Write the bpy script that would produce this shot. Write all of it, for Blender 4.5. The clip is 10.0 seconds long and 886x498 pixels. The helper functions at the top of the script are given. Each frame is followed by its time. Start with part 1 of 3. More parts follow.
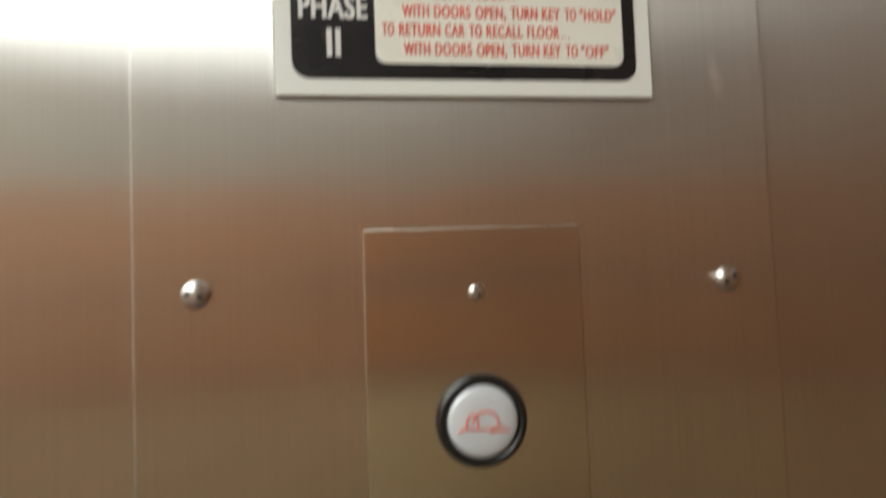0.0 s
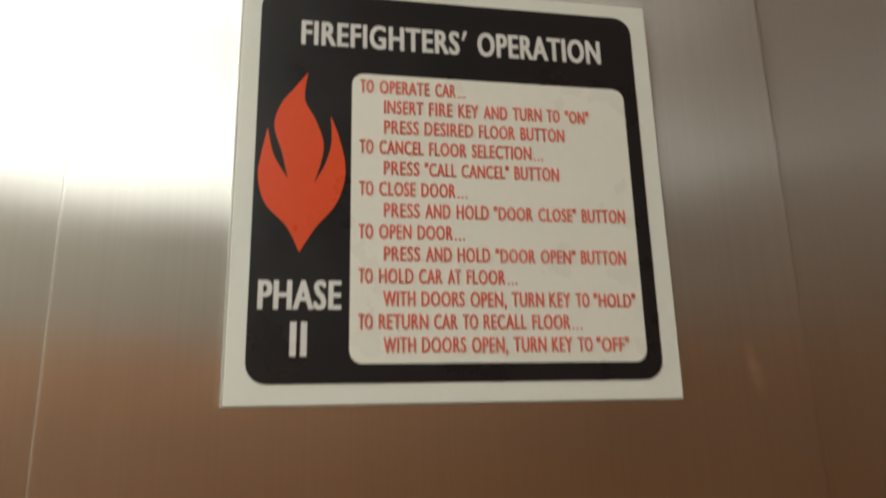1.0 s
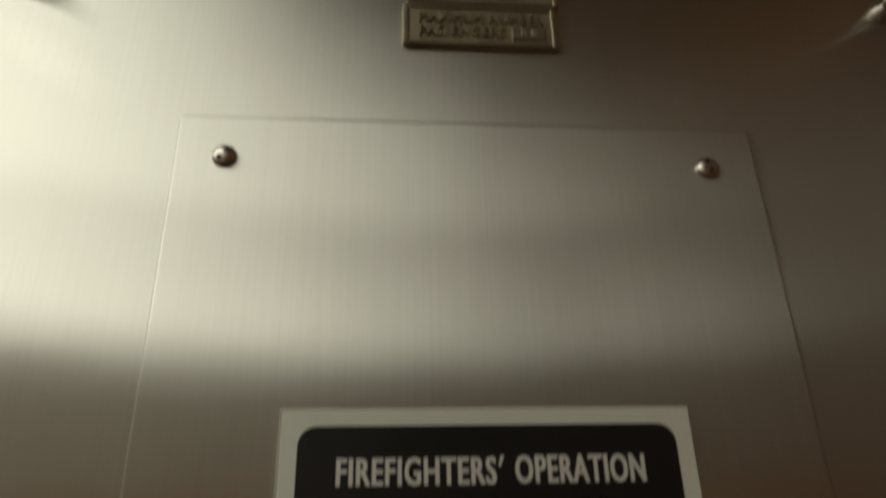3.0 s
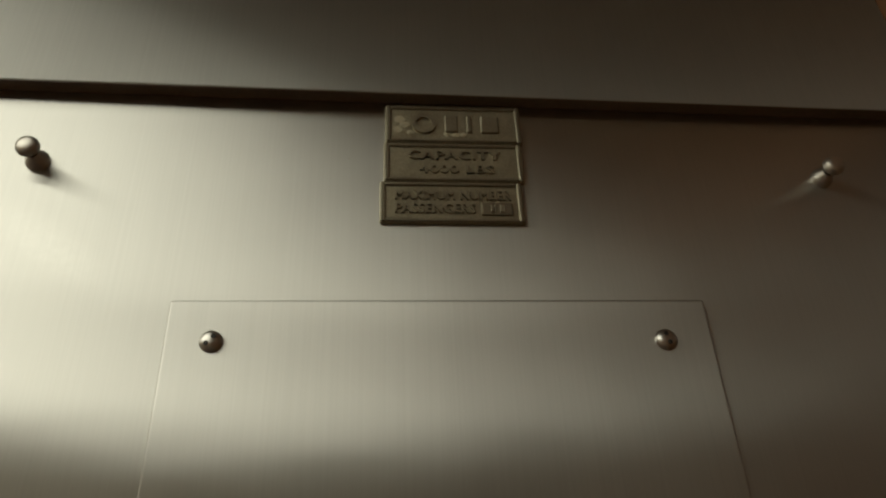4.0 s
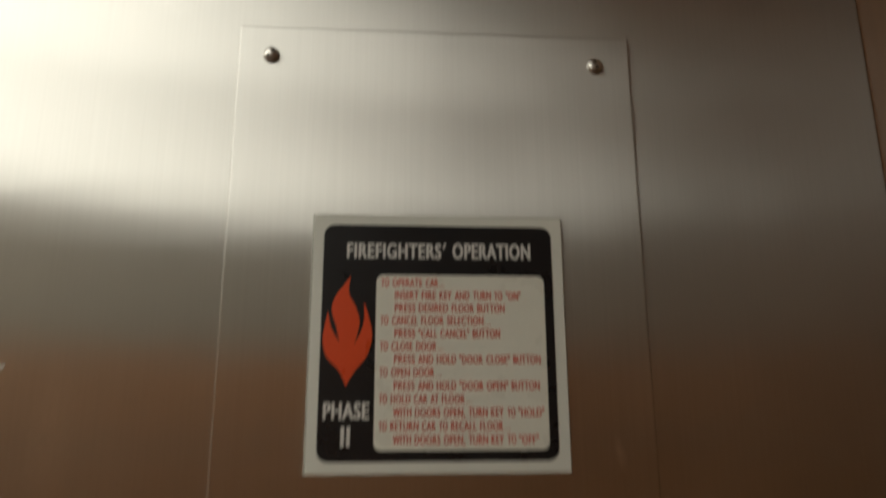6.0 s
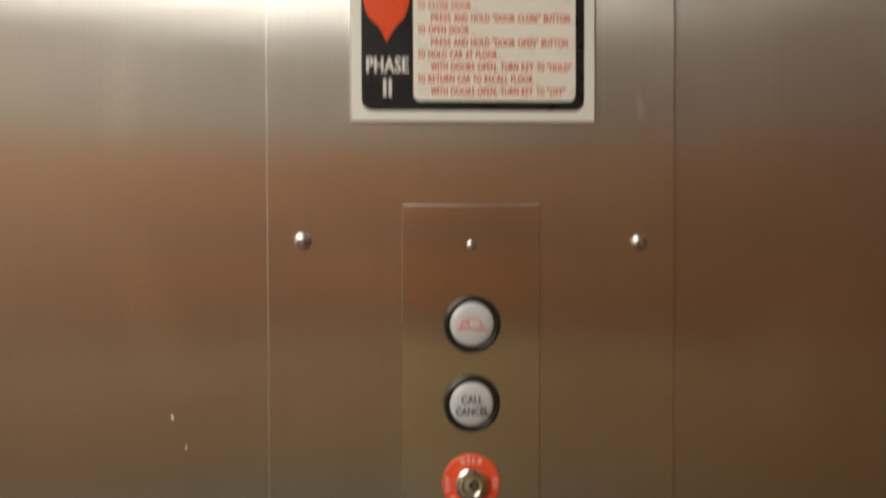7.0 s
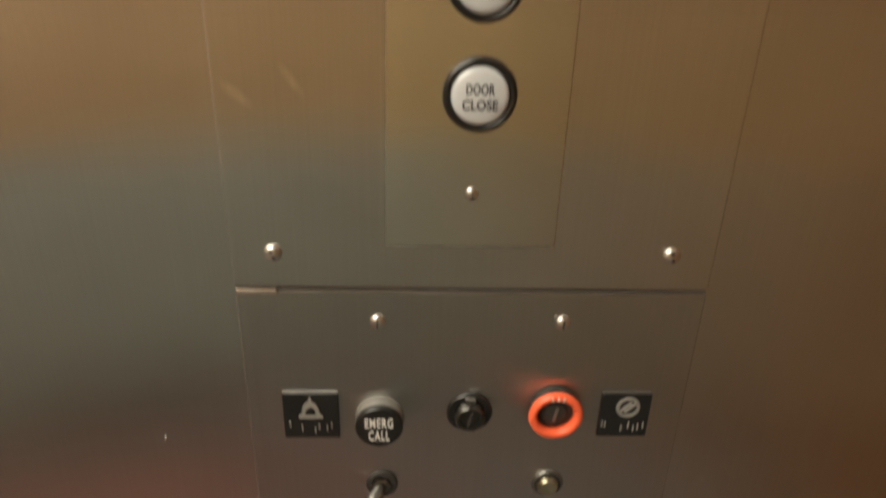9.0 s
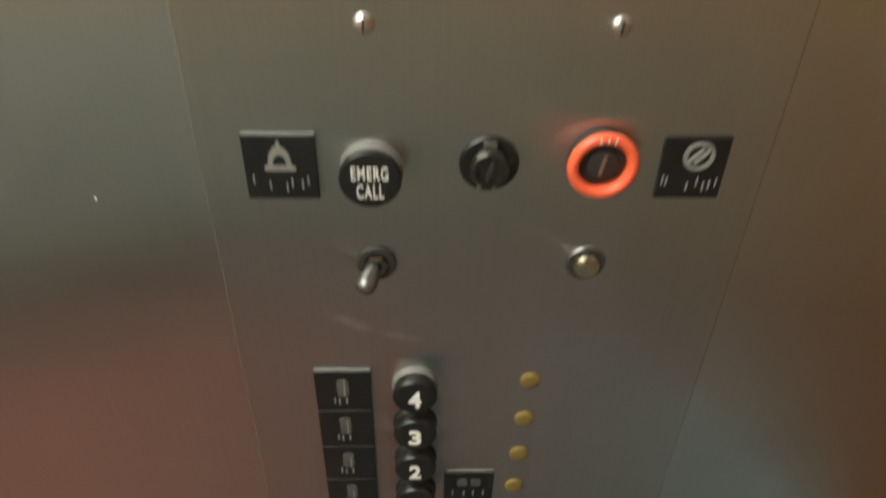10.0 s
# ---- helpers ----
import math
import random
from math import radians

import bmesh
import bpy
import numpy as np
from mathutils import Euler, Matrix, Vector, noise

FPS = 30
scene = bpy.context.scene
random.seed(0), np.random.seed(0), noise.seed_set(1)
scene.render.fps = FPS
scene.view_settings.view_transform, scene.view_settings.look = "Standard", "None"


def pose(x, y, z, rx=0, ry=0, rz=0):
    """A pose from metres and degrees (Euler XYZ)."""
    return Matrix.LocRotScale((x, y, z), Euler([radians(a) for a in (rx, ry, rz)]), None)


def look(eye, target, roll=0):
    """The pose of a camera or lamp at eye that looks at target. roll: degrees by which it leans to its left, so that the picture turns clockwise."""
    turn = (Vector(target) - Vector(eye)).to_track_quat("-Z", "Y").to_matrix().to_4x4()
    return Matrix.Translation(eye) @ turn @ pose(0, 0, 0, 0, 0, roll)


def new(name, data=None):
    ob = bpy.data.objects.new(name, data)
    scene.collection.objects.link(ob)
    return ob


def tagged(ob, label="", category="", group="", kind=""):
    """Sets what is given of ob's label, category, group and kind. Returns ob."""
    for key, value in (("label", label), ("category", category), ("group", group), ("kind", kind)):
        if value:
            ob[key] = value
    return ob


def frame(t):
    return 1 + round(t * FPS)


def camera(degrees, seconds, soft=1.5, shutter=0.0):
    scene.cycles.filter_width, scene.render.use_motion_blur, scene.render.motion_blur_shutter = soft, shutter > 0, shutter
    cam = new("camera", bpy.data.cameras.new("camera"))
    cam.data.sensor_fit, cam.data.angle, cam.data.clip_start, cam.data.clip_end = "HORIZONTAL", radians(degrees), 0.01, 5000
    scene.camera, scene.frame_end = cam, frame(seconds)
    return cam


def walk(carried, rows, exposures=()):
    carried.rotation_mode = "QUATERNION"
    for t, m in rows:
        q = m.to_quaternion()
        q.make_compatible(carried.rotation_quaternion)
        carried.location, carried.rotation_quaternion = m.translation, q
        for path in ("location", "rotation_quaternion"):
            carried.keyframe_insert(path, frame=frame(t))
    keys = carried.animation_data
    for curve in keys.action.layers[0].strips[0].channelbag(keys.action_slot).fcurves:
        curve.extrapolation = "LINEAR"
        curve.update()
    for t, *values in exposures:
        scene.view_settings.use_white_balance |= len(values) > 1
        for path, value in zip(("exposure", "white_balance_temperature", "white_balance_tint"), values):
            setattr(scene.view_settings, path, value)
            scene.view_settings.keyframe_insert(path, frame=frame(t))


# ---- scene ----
cam = camera(65.9, 10.0, soft=2.1, shutter=0.5)
PATH = [
    (0, (-0.055, -0.263, 1.68), (0.262, 1.709, 1.787), -2.2),
    (0.5, (-0.058, -0.245, 1.722), (0.373, 1.685, 2.023), -2.2),
    (1, (-0.045, -0.224, 1.748), (0.296, 1.686, 2.233), -1.3),
    (1.5, (-0.037, -0.22, 1.759), (0.206, 1.682, 2.325), -0.7),
    (2, (-0.038, -0.218, 1.765), (0.171, 1.686, 2.339), -0.3),
    (2.2, (-0.043, -0.219, 1.778), (0.173, 1.665, 2.413), -0.3),
    (3.3, (-0.034, -0.275, 1.874), (0.119, 1.523, 2.736), -1.7),
    (3.5, (-0.032, -0.286, 1.881), (0.121, 1.49, 2.788), -1.8),
    (4, (-0.032, -0.296, 1.891), (0.155, 1.438, 2.87), -2.7),
    (4.5, (-0.032, -0.293, 1.89), (0.171, 1.449, 2.851), -2.6),
    (5, (-0.04, -0.284, 1.874), (0.218, 1.489, 2.763), -2.2),
    (5.2, (-0.043, -0.297, 1.856), (0.197, 1.51, 2.679), -1.7),
    (6.3, (-0.023, -0.436, 1.757), (0.046, 1.538, 2.07), -0.2),
    (6.5, (-0.023, -0.445, 1.735), (0.0, 1.543, 1.946), -0.3),
    (7, (-0.036, -0.426, 1.682), (0.045, 1.572, 1.648), -0.2),
    (7.5, (-0.041, -0.396, 1.64), (0.068, 1.578, 1.336), -0.6),
    (8, (-0.037, -0.371, 1.592), (0.053, 1.561, 1.082), -0.0),
    (8.5, (-0.036, -0.345, 1.549), (0.06, 1.528, 0.856), 0.1),
    (9, (-0.031, -0.324, 1.499), (0.046, 1.486, 0.651), 1.7),
    (9.5, (-0.026, -0.301, 1.446), (0.04, 1.434, 0.453), 1.6),
    (10, (-0.028, -0.273, 1.386), (0.029, 1.364, 0.239), 1.3),
]
walk(cam, [(t, look(eye, target, roll)) for t, eye, target, roll in PATH],
     [(0, 0.82, 5950, 8), (0.5, 0.75, 6000, 8), (1, 0.42, 6250, 8), (1.5, -0.06, 6450, 8), (2.2, -0.24, 6500, 7), (3.3, -1.03, 6800, 2), (5.2, -0.97, 6800, 5),
      (6.3, -0.42, 6450, 10), (6.5, -0.22, 6500, 11), (7, 0.60, 6550, 14), (7.5, 0.88, 7000, 12), (8, 0.94, 7150, 13), (9, 1.13, 7050, 9), (9.5, 1.2, 6650, 4), (10, 1.36, 6150, 1)])

# ---- light ----
scene.view_settings.exposure = 0.0
world = bpy.data.worlds.new("world")
world.use_nodes = True
world.node_tree.nodes["Background"].inputs[0].default_value = (0.02, 0.019, 0.017, 1)
world.node_tree.nodes["Background"].inputs[1].default_value = 0.2
scene.world = world


# ---- materials ----
def mat(name, color, rough=0.5, metal=0.0, spec=0.5, vary=0.08, scale=40.0, bump=0.0, coat=0.0, stretch=(1, 1, 1)):
    """A surface with fine and broad variation of colour and gloss, and a fine relief."""
    m = bpy.data.materials.new(name)
    m.use_nodes = True
    nt = m.node_tree
    n, l = nt.nodes, nt.links
    b = n["Principled BSDF"]
    b.inputs["Metallic"].default_value = metal
    b.inputs["Specular IOR Level"].default_value = spec
    b.inputs["Coat Weight"].default_value = coat
    b.inputs["Coat Roughness"].default_value = 0.08
    tc = n.new("ShaderNodeTexCoord")
    mp = n.new("ShaderNodeMapping")
    mp.inputs["Scale"].default_value = stretch
    l.new(tc.outputs["Object"], mp.inputs["Vector"])
    fine, broad = n.new("ShaderNodeTexNoise"), n.new("ShaderNodeTexNoise")
    for node, k, d in ((fine, scale * 12, 3), (broad, scale, 4)):
        node.inputs["Scale"].default_value = k
        node.inputs["Detail"].default_value = d
        l.new(mp.outputs[0], node.inputs["Vector"])
    add = n.new("ShaderNodeMath")
    add.operation = "ADD"
    l.new(fine.outputs[0], add.inputs[0])
    l.new(broad.outputs[0], add.inputs[1])
    rng = n.new("ShaderNodeMapRange")
    rng.inputs["From Min"].default_value, rng.inputs["From Max"].default_value = 0.6, 1.4
    rng.inputs["To Min"].default_value, rng.inputs["To Max"].default_value = 1 - vary, 1 + vary
    l.new(add.outputs[0], rng.inputs["Value"])
    mul = n.new("ShaderNodeVectorMath")
    mul.operation = "SCALE"
    mul.inputs[0].default_value = color
    l.new(rng.outputs[0], mul.inputs["Scale"])
    l.new(mul.outputs[0], b.inputs["Base Color"])
    rr = n.new("ShaderNodeMapRange")
    rr.inputs["From Min"].default_value, rr.inputs["From Max"].default_value = 0.3, 0.7
    rr.inputs["To Min"].default_value, rr.inputs["To Max"].default_value = rough * 0.85, min(1, rough * 1.15)
    l.new(broad.outputs[0], rr.inputs["Value"])
    l.new(rr.outputs[0], b.inputs["Roughness"])
    if bump:
        bp = n.new("ShaderNodeBump")
        bp.inputs["Strength"].default_value = bump
        bp.inputs["Distance"].default_value = 0.0005
        l.new(fine.outputs[0], bp.inputs["Height"])
        l.new(bp.outputs[0], b.inputs["Normal"])
    return m


def brushed(name, color, rough, aniso=0.7, grain=(900, 900, 7), smudge=0.02, marks=(), haze=0.11, wide=(0.43, 0.70), streaks=0.035, wave=0.0005):
    """Stainless steel brushed up and down: reflections smear sideways."""
    m = bpy.data.materials.new(name)
    m.use_nodes = True
    nt = m.node_tree
    n, l = nt.nodes, nt.links
    n.remove(n["Principled BSDF"])
    b = n.new("ShaderNodeBsdfAnisotropic")
    b.distribution = "BECKMANN"
    b.inputs["Anisotropy"].default_value = aniso
    # a second, wider lobe gives the long soft fall-off of worn brushing
    w = n.new("ShaderNodeBsdfAnisotropic")
    w.distribution = "GGX"
    w.inputs["Roughness"].default_value, w.inputs["Anisotropy"].default_value = wide
    two = n.new("ShaderNodeMixShader")
    two.inputs[0].default_value = haze
    l.new(b.outputs[0], two.inputs[1])
    l.new(w.outputs[0], two.inputs[2])
    l.new(two.outputs[0], n["Material Output"].inputs["Surface"])
    up = n.new("ShaderNodeCombineXYZ")
    up.inputs[2].default_value = 1.0
    l.new(up.outputs[0], b.inputs["Tangent"])
    l.new(up.outputs[0], w.inputs["Tangent"])
    geo = n.new("ShaderNodeNewGeometry")
    mp = n.new("ShaderNodeMapping")
    mp.inputs["Scale"].default_value = grain
    l.new(geo.outputs["Position"], mp.inputs["Vector"])
    streak = n.new("ShaderNodeTexNoise")
    streak.inputs["Scale"].default_value, streak.inputs["Detail"].default_value = 1.0, 2
    l.new(mp.outputs[0], streak.inputs["Vector"])
    soft = n.new("ShaderNodeTexNoise")
    soft.inputs["Scale"].default_value, soft.inputs["Detail"].default_value = 9.0, 2
    l.new(geo.outputs["Position"], soft.inputs["Vector"])
    # grain and finger marks in colour
    c1 = n.new("ShaderNodeMapRange")
    c1.inputs["From Min"].default_value, c1.inputs["From Max"].default_value = 0.25, 0.75
    c1.inputs["To Min"].default_value, c1.inputs["To Max"].default_value = 0.975, 1.025
    l.new(streak.outputs[0], c1.inputs["Value"])
    sc = n.new("ShaderNodeVectorMath")
    sc.operation = "SCALE"
    sc.inputs[0].default_value = color
    blotch = n.new("ShaderNodeMath")
    blotch.operation = "MULTIPLY_ADD"
    blotch.inputs[1].default_value, blotch.inputs[2].default_value = 0.22, 0.89
    l.new(soft.outputs[0], blotch.inputs[0])
    both = n.new("ShaderNodeMath")
    both.operation = "MULTIPLY"
    l.new(c1.outputs[0], both.inputs[0])
    l.new(blotch.outputs[0], both.inputs[1])
    l.new(both.outputs[0], sc.inputs["Scale"])
    tint = sc.outputs[0]
    for mx, mz, mw, mh, turn, strength in marks:
        # a rubbed pale patch of the given half sizes, broken up by noise
        place = n.new("ShaderNodeMapping")
        place.vector_type = "TEXTURE"
        place.inputs["Location"].default_value = (mx, 0, mz)
        place.inputs["Rotation"].default_value = (0, radians(turn), 0)
        place.inputs["Scale"].default_value = (mw, 1.0, mh)
        l.new(geo.outputs["Position"], place.inputs["Vector"])
        far = n.new("ShaderNodeVectorMath")
        far.operation = "LENGTH"
        l.new(place.outputs[0], far.inputs[0])
        fade = n.new("ShaderNodeMapRange")
        fade.interpolation_type = "SMOOTHSTEP"
        fade.inputs["From Min"].default_value, fade.inputs["From Max"].default_value = 1.0, 0.1
        fade.inputs["To Min"].default_value, fade.inputs["To Max"].default_value = 0.0, strength
        l.new(far.outputs["Value"], fade.inputs["Value"])
        torn = n.new("ShaderNodeTexNoise")
        torn.inputs["Scale"].default_value, torn.inputs["Detail"].default_value = 260.0, 3
        l.new(geo.outputs["Position"], torn.inputs["Vector"])
        amount = n.new("ShaderNodeMath")
        amount.operation = "MULTIPLY_ADD"
        amount.inputs[2].default_value = 1.0
        l.new(fade.outputs[0], amount.inputs[0])
        l.new(torn.outputs[0], amount.inputs[1])
        more = n.new("ShaderNodeVectorMath")
        more.operation = "SCALE"
        l.new(tint, more.inputs[0])
        l.new(amount.outputs[0], more.inputs["Scale"])
        tint = more.outputs[0]
    l.new(tint, b.inputs["Color"])
    l.new(tint, w.inputs["Color"])
    mid = n.new("ShaderNodeMapping")
    mid.inputs["Scale"].default_value = (480, 480, 3)
    l.new(geo.outputs["Position"], mid.inputs["Vector"])
    band = n.new("ShaderNodeTexNoise")
    band.inputs["Scale"].default_value, band.inputs["Detail"].default_value = 1.0, 3
    l.new(mid.outputs[0], band.inputs["Vector"])
    mix = n.new("ShaderNodeMath")
    mix.operation = "MULTIPLY_ADD"
    mix.inputs[1].default_value = streaks
    mix.inputs[2].default_value = rough - streaks / 2 - smudge
    l.new(band.outputs[0], mix.inputs[0])
    r1 = n.new("ShaderNodeMath")
    r1.operation = "MULTIPLY_ADD"
    r1.inputs[1].default_value = 2 * smudge
    l.new(soft.outputs[0], r1.inputs[0])
    l.new(mix.outputs[0], r1.inputs[2])
    l.new(r1.outputs[0], b.inputs["Roughness"])
    # the sheet is not quite flat
    swell_at = n.new("ShaderNodeMapping")
    swell_at.inputs["Scale"].default_value = (9, 9, 22)
    l.new(geo.outputs["Position"], swell_at.inputs["Vector"])
    swell = n.new("ShaderNodeTexNoise")
    swell.inputs["Scale"].default_value, swell.inputs["Detail"].default_value = 1.0, 1.5
    l.new(swell_at.outputs[0], swell.inputs["Vector"])
    sheet = n.new("ShaderNodeBump")
    sheet.inputs["Strength"].default_value, sheet.inputs["Distance"].default_value = 1.0, wave
    l.new(swell.outputs[0], sheet.inputs["Height"])
    l.new(sheet.outputs[0], b.inputs["Normal"])
    l.new(sheet.outputs[0], w.inputs["Normal"])
    return m


def lamp_mat(name, color, strength):
    m = bpy.data.materials.new(name)
    m.use_nodes = True
    b = m.node_tree.nodes["Principled BSDF"]
    b.inputs["Base Color"].default_value = (*color, 1)
    b.inputs["Emission Color"].default_value = (*color, 1)
    b.inputs["Emission Strength"].default_value = strength
    return m


STEEL = brushed("brushed_steel", (0.60, 0.59, 0.56), 0.295, aniso=0.75, streaks=0.022, wave=0.00025, haze=0.14, marks=((-0.20, 1.64, 0.07, 0.03, 75, 0.16), (-0.262, 1.845, 0.03, 0.012, 80, 0.25), (-0.215, 1.77, 0.05, 0.02, 95, 0.18), (-0.22, 1.46, 0.05, 0.04, 20, 0.14), (-0.19, 2.06, 0.05, 0.015, 35, 0.12), (0.20, 1.60, 0.06, 0.03, 100, 0.12)))
STEEL_HEAD = brushed("brushed_steel_transom", (0.70, 0.69, 0.655), 0.50, aniso=0.88, haze=0.6, wide=(0.64, 0.60), wave=0.00025)
STEEL_COVER = brushed("brushed_steel_cover", (0.62, 0.61, 0.58), 0.305, aniso=0.74, streaks=0.022, wave=0.00025, haze=0.14, marks=((-0.116, 1.427, 0.012, 0.004, 40, 0.5), (-0.090, 1.434, 0.012, 0.003, 55, 0.45), (0.105, 1.763, 0.013, 0.004, 80, 0.5), (-0.06, 1.65, 0.05, 0.025, 30, 0.12), (0.09, 1.50, 0.06, 0.02, 80, 0.1)))
STEEL_STRIP = brushed("brushed_steel_strip", (0.65, 0.635, 0.585), 0.25, aniso=0.72, streaks=0.012, haze=0.08, wave=0.0004)
STEEL_LOWER = brushed("brushed_steel_worn", (0.57, 0.565, 0.54), 0.40, aniso=0.62, haze=0.25, wave=0.00025, marks=((-0.066, 1.149, 0.018, 0.005, 27, 0.6), (-0.040, 1.139, 0.016, 0.004, 14, 0.5)))
SATIN = mat("satin_grey_collar", (0.175, 0.168, 0.157), 0.45, vary=0.1)
GUN_DARK = mat("blackened_barrel", (0.09, 0.087, 0.08), 0.28, 0.9, vary=0.15)
GUN = mat("satin_gunmetal", (0.20, 0.195, 0.185), 0.34, 0.85, vary=0.12)
DARK_NICKEL = mat("dark_nickel", (0.20, 0.19, 0.17), 0.3, 1.0, vary=0.15)
SCREW = mat("worn_bright_screw", (0.64, 0.62, 0.585), 0.31, 1.0, vary=0.10)
CHROME = mat("polished_chrome", (0.78, 0.76, 0.72), 0.10, 1.0, vary=0.04)
EDGE = mat("ground_steel_edge", (0.54, 0.53, 0.51), 0.44, 1.0, vary=0.08)
EDGE_DULL = mat("dull_steel_edge", (0.34, 0.335, 0.32), 0.5, 1.0, vary=0.1)
STUD = mat("worn_steel_stud", (0.66, 0.63, 0.58), 0.42, 1.0, vary=0.12)
DULL = mat("dull_nickel", (0.52, 0.49, 0.44), 0.32, 1.0, vary=0.10)
PEWTER = mat("tarnished_pewter", (0.40, 0.365, 0.28), 0.42, 0.9, vary=0.18, scale=60, bump=0.2)
PEWTER_DARK = mat("dark_stamped_pewter", (0.25, 0.21, 0.15), 0.55, 0.6, vary=0.2, scale=80)
PEWTER_FIELD = mat("tarnished_pewter_field", (0.44, 0.40, 0.295), 0.50, 0.8, vary=0.22, scale=70, bump=0.35)
RESIDUE = mat("old_glue_residue", (0.55, 0.50, 0.36), 0.7, vary=0.2, scale=200)
BLACK = mat("black_plastic", (0.012, 0.0115, 0.011), 0.32, vary=0.15, bump=0.05)
BLACK_TAG = mat("black_tag_enamel", (0.011, 0.011, 0.011), 0.32, vary=0.2)
BLACK_PRINT = mat("black_print", (0.012, 0.012, 0.014), 0.30, vary=0.1)
DARK = mat("dark_recess", (0.03, 0.027, 0.024), 0.6)
CLEAR_EDGE = mat("clear_acrylic_edge", (0.46, 0.47, 0.42), 0.15, vary=0.06, coat=0.5)
ACRYLIC = mat("white_acrylic", (0.77, 0.79, 0.735), 0.22, vary=0.02, coat=0.3)
CREAM = mat("off_white_print", (0.785, 0.79, 0.71), 0.30, vary=0.02)
GREY_PRINT = mat("pale_grey_print", (0.70, 0.70, 0.68), 0.30, vary=0.03)
RED_PRINT = mat("red_print", (0.68, 0.14, 0.10), 0.35, vary=0.06)
FLAME_RED = mat("flame_red_print", (0.72, 0.085, 0.025), 0.30, vary=0.04)
RING_RED = mat("signal_red_plastic", (0.85, 0.10, 0.04), 0.35, vary=0.05)
ORANGE_RED = mat("orange_red_plastic", (0.90, 0.14, 0.06), 0.33, vary=0.06)
LENS = mat("frosted_white_lens", (0.55, 0.58, 0.60), 0.10, vary=0.03, coat=0.6)
INK = mat("dark_ink", (0.05, 0.05, 0.055), 0.4)
PALE_RED = mat("faded_red_ink", (0.66, 0.17, 0.12), 0.4, vary=0.15, scale=300)
WHITE = mat("white_lettering", (0.80, 0.79, 0.76), 0.4)
TAG_DIM = mat("worn_dark_relief", (0.085, 0.083, 0.078), 0.5, vary=0.45, scale=350)
TAG_GREY = mat("worn_white_relief", (0.23, 0.225, 0.21), 0.5, vary=0.2, scale=300)
AMBER = mat("amber_lens", (0.185, 0.125, 0.03), 0.6, vary=0.15, scale=200)
BRASS = mat("aged_brass", (0.50, 0.45, 0.33), 0.28, 1.0, vary=0.12)
WOOD = mat("brown_laminate", (0.335, 0.155, 0.072), 0.42, vary=0.22, scale=6, stretch=(1, 1, 0.15))
# One side wall laminate: shade put into the lower colour, light into the upper.
WOOD_SIDE_DIM = mat("tan_laminate_dim", (0.13, 0.06, 0.023), 0.42, vary=0.2, scale=6, stretch=(1, 1, 0.15))
TAN_LIT = mat("tan_laminate_lit", (0.34, 0.185, 0.10), 0.42, vary=0.2, scale=6, stretch=(1, 1, 0.15))
CREAM_LAM = mat("grey_laminate", (0.27, 0.255, 0.23), 0.45, vary=0.08, scale=6)
BEIGE_LAM = mat("beige_laminate", (0.42, 0.35, 0.27), 0.45, vary=0.1, scale=6)
# Olive areas stand in for the camera holder's clothes mirrored in the steel.
OLIVE = mat("olive_clothing_stand_in", (0.63, 0.54, 0.32), 0.5, vary=0.15, scale=6)
OLIVE_GREY = mat("olive_grey_stand_in", (0.46, 0.475, 0.36), 0.5, vary=0.15, scale=6)
SEAM_GREY = mat("dull_grey_seam", (0.085, 0.08, 0.07), 0.5, vary=0.1)
BAND_DARK = mat("dark_grey_reflected_band", (0.13, 0.125, 0.12), 0.4, vary=0.1)
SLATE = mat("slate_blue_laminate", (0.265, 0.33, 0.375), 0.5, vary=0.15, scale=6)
# The rear slate about a third darker, the side's dimness put into the colour.
SLATE_DIM = mat("slate_laminate_dim", (0.18, 0.225, 0.245), 0.5, vary=0.15, scale=6)
CARPET = mat("dark_red_carpet", (0.205, 0.088, 0.072), 0.95, vary=0.3, scale=60, bump=0.5)
FLOOR_GREY = mat("dark_grey_floor_strip", (0.07, 0.067, 0.062), 0.95, vary=0.3, scale=60, bump=0.5)
CEILING = mat("cream_ceiling_paint", (0.80, 0.78, 0.71), 0.6, vary=0.04, scale=8)
UNDERSIDE_BROWN = mat("shaded_underside_brown", (0.15, 0.105, 0.07), 0.5, vary=0.2)
DIFFUSER = lamp_mat("lit_diffuser", (1.0, 0.975, 0.87), 3.8)


# ---- mesh helpers ----
def mesh_of(name, bm, material, smooth=0.0):
    bmesh.ops.recalc_face_normals(bm, faces=bm.faces[:])
    me = bpy.data.meshes.new(name)
    bm.to_mesh(me)
    bm.free()
    if material:
        me.materials.append(material)
    if smooth:
        me.polygons.foreach_set("use_smooth", [True] * len(me.polygons))
        me.set_sharp_from_angle(angle=radians(smooth))
    return me


def part(name, bm, material, parent=None, label="", at=None, smooth=0.0):
    """Link a bmesh, or a finished mesh, as one mesh object under a thing or a part."""
    me = bm if isinstance(bm, bpy.types.Mesh) else mesh_of(name, bm, material, smooth)
    ob = new(name, me)
    ob.parent = parent
    if at:
        ob.matrix_basis = at
    if label:
        ob["label"] = label
    return ob


def thing(name, x, y, z, label, category, group="", kind=""):
    ob = new(name)
    ob.empty_display_size = 0.02
    ob.location = (x, y, z)
    return tagged(ob, label, category, group, kind)


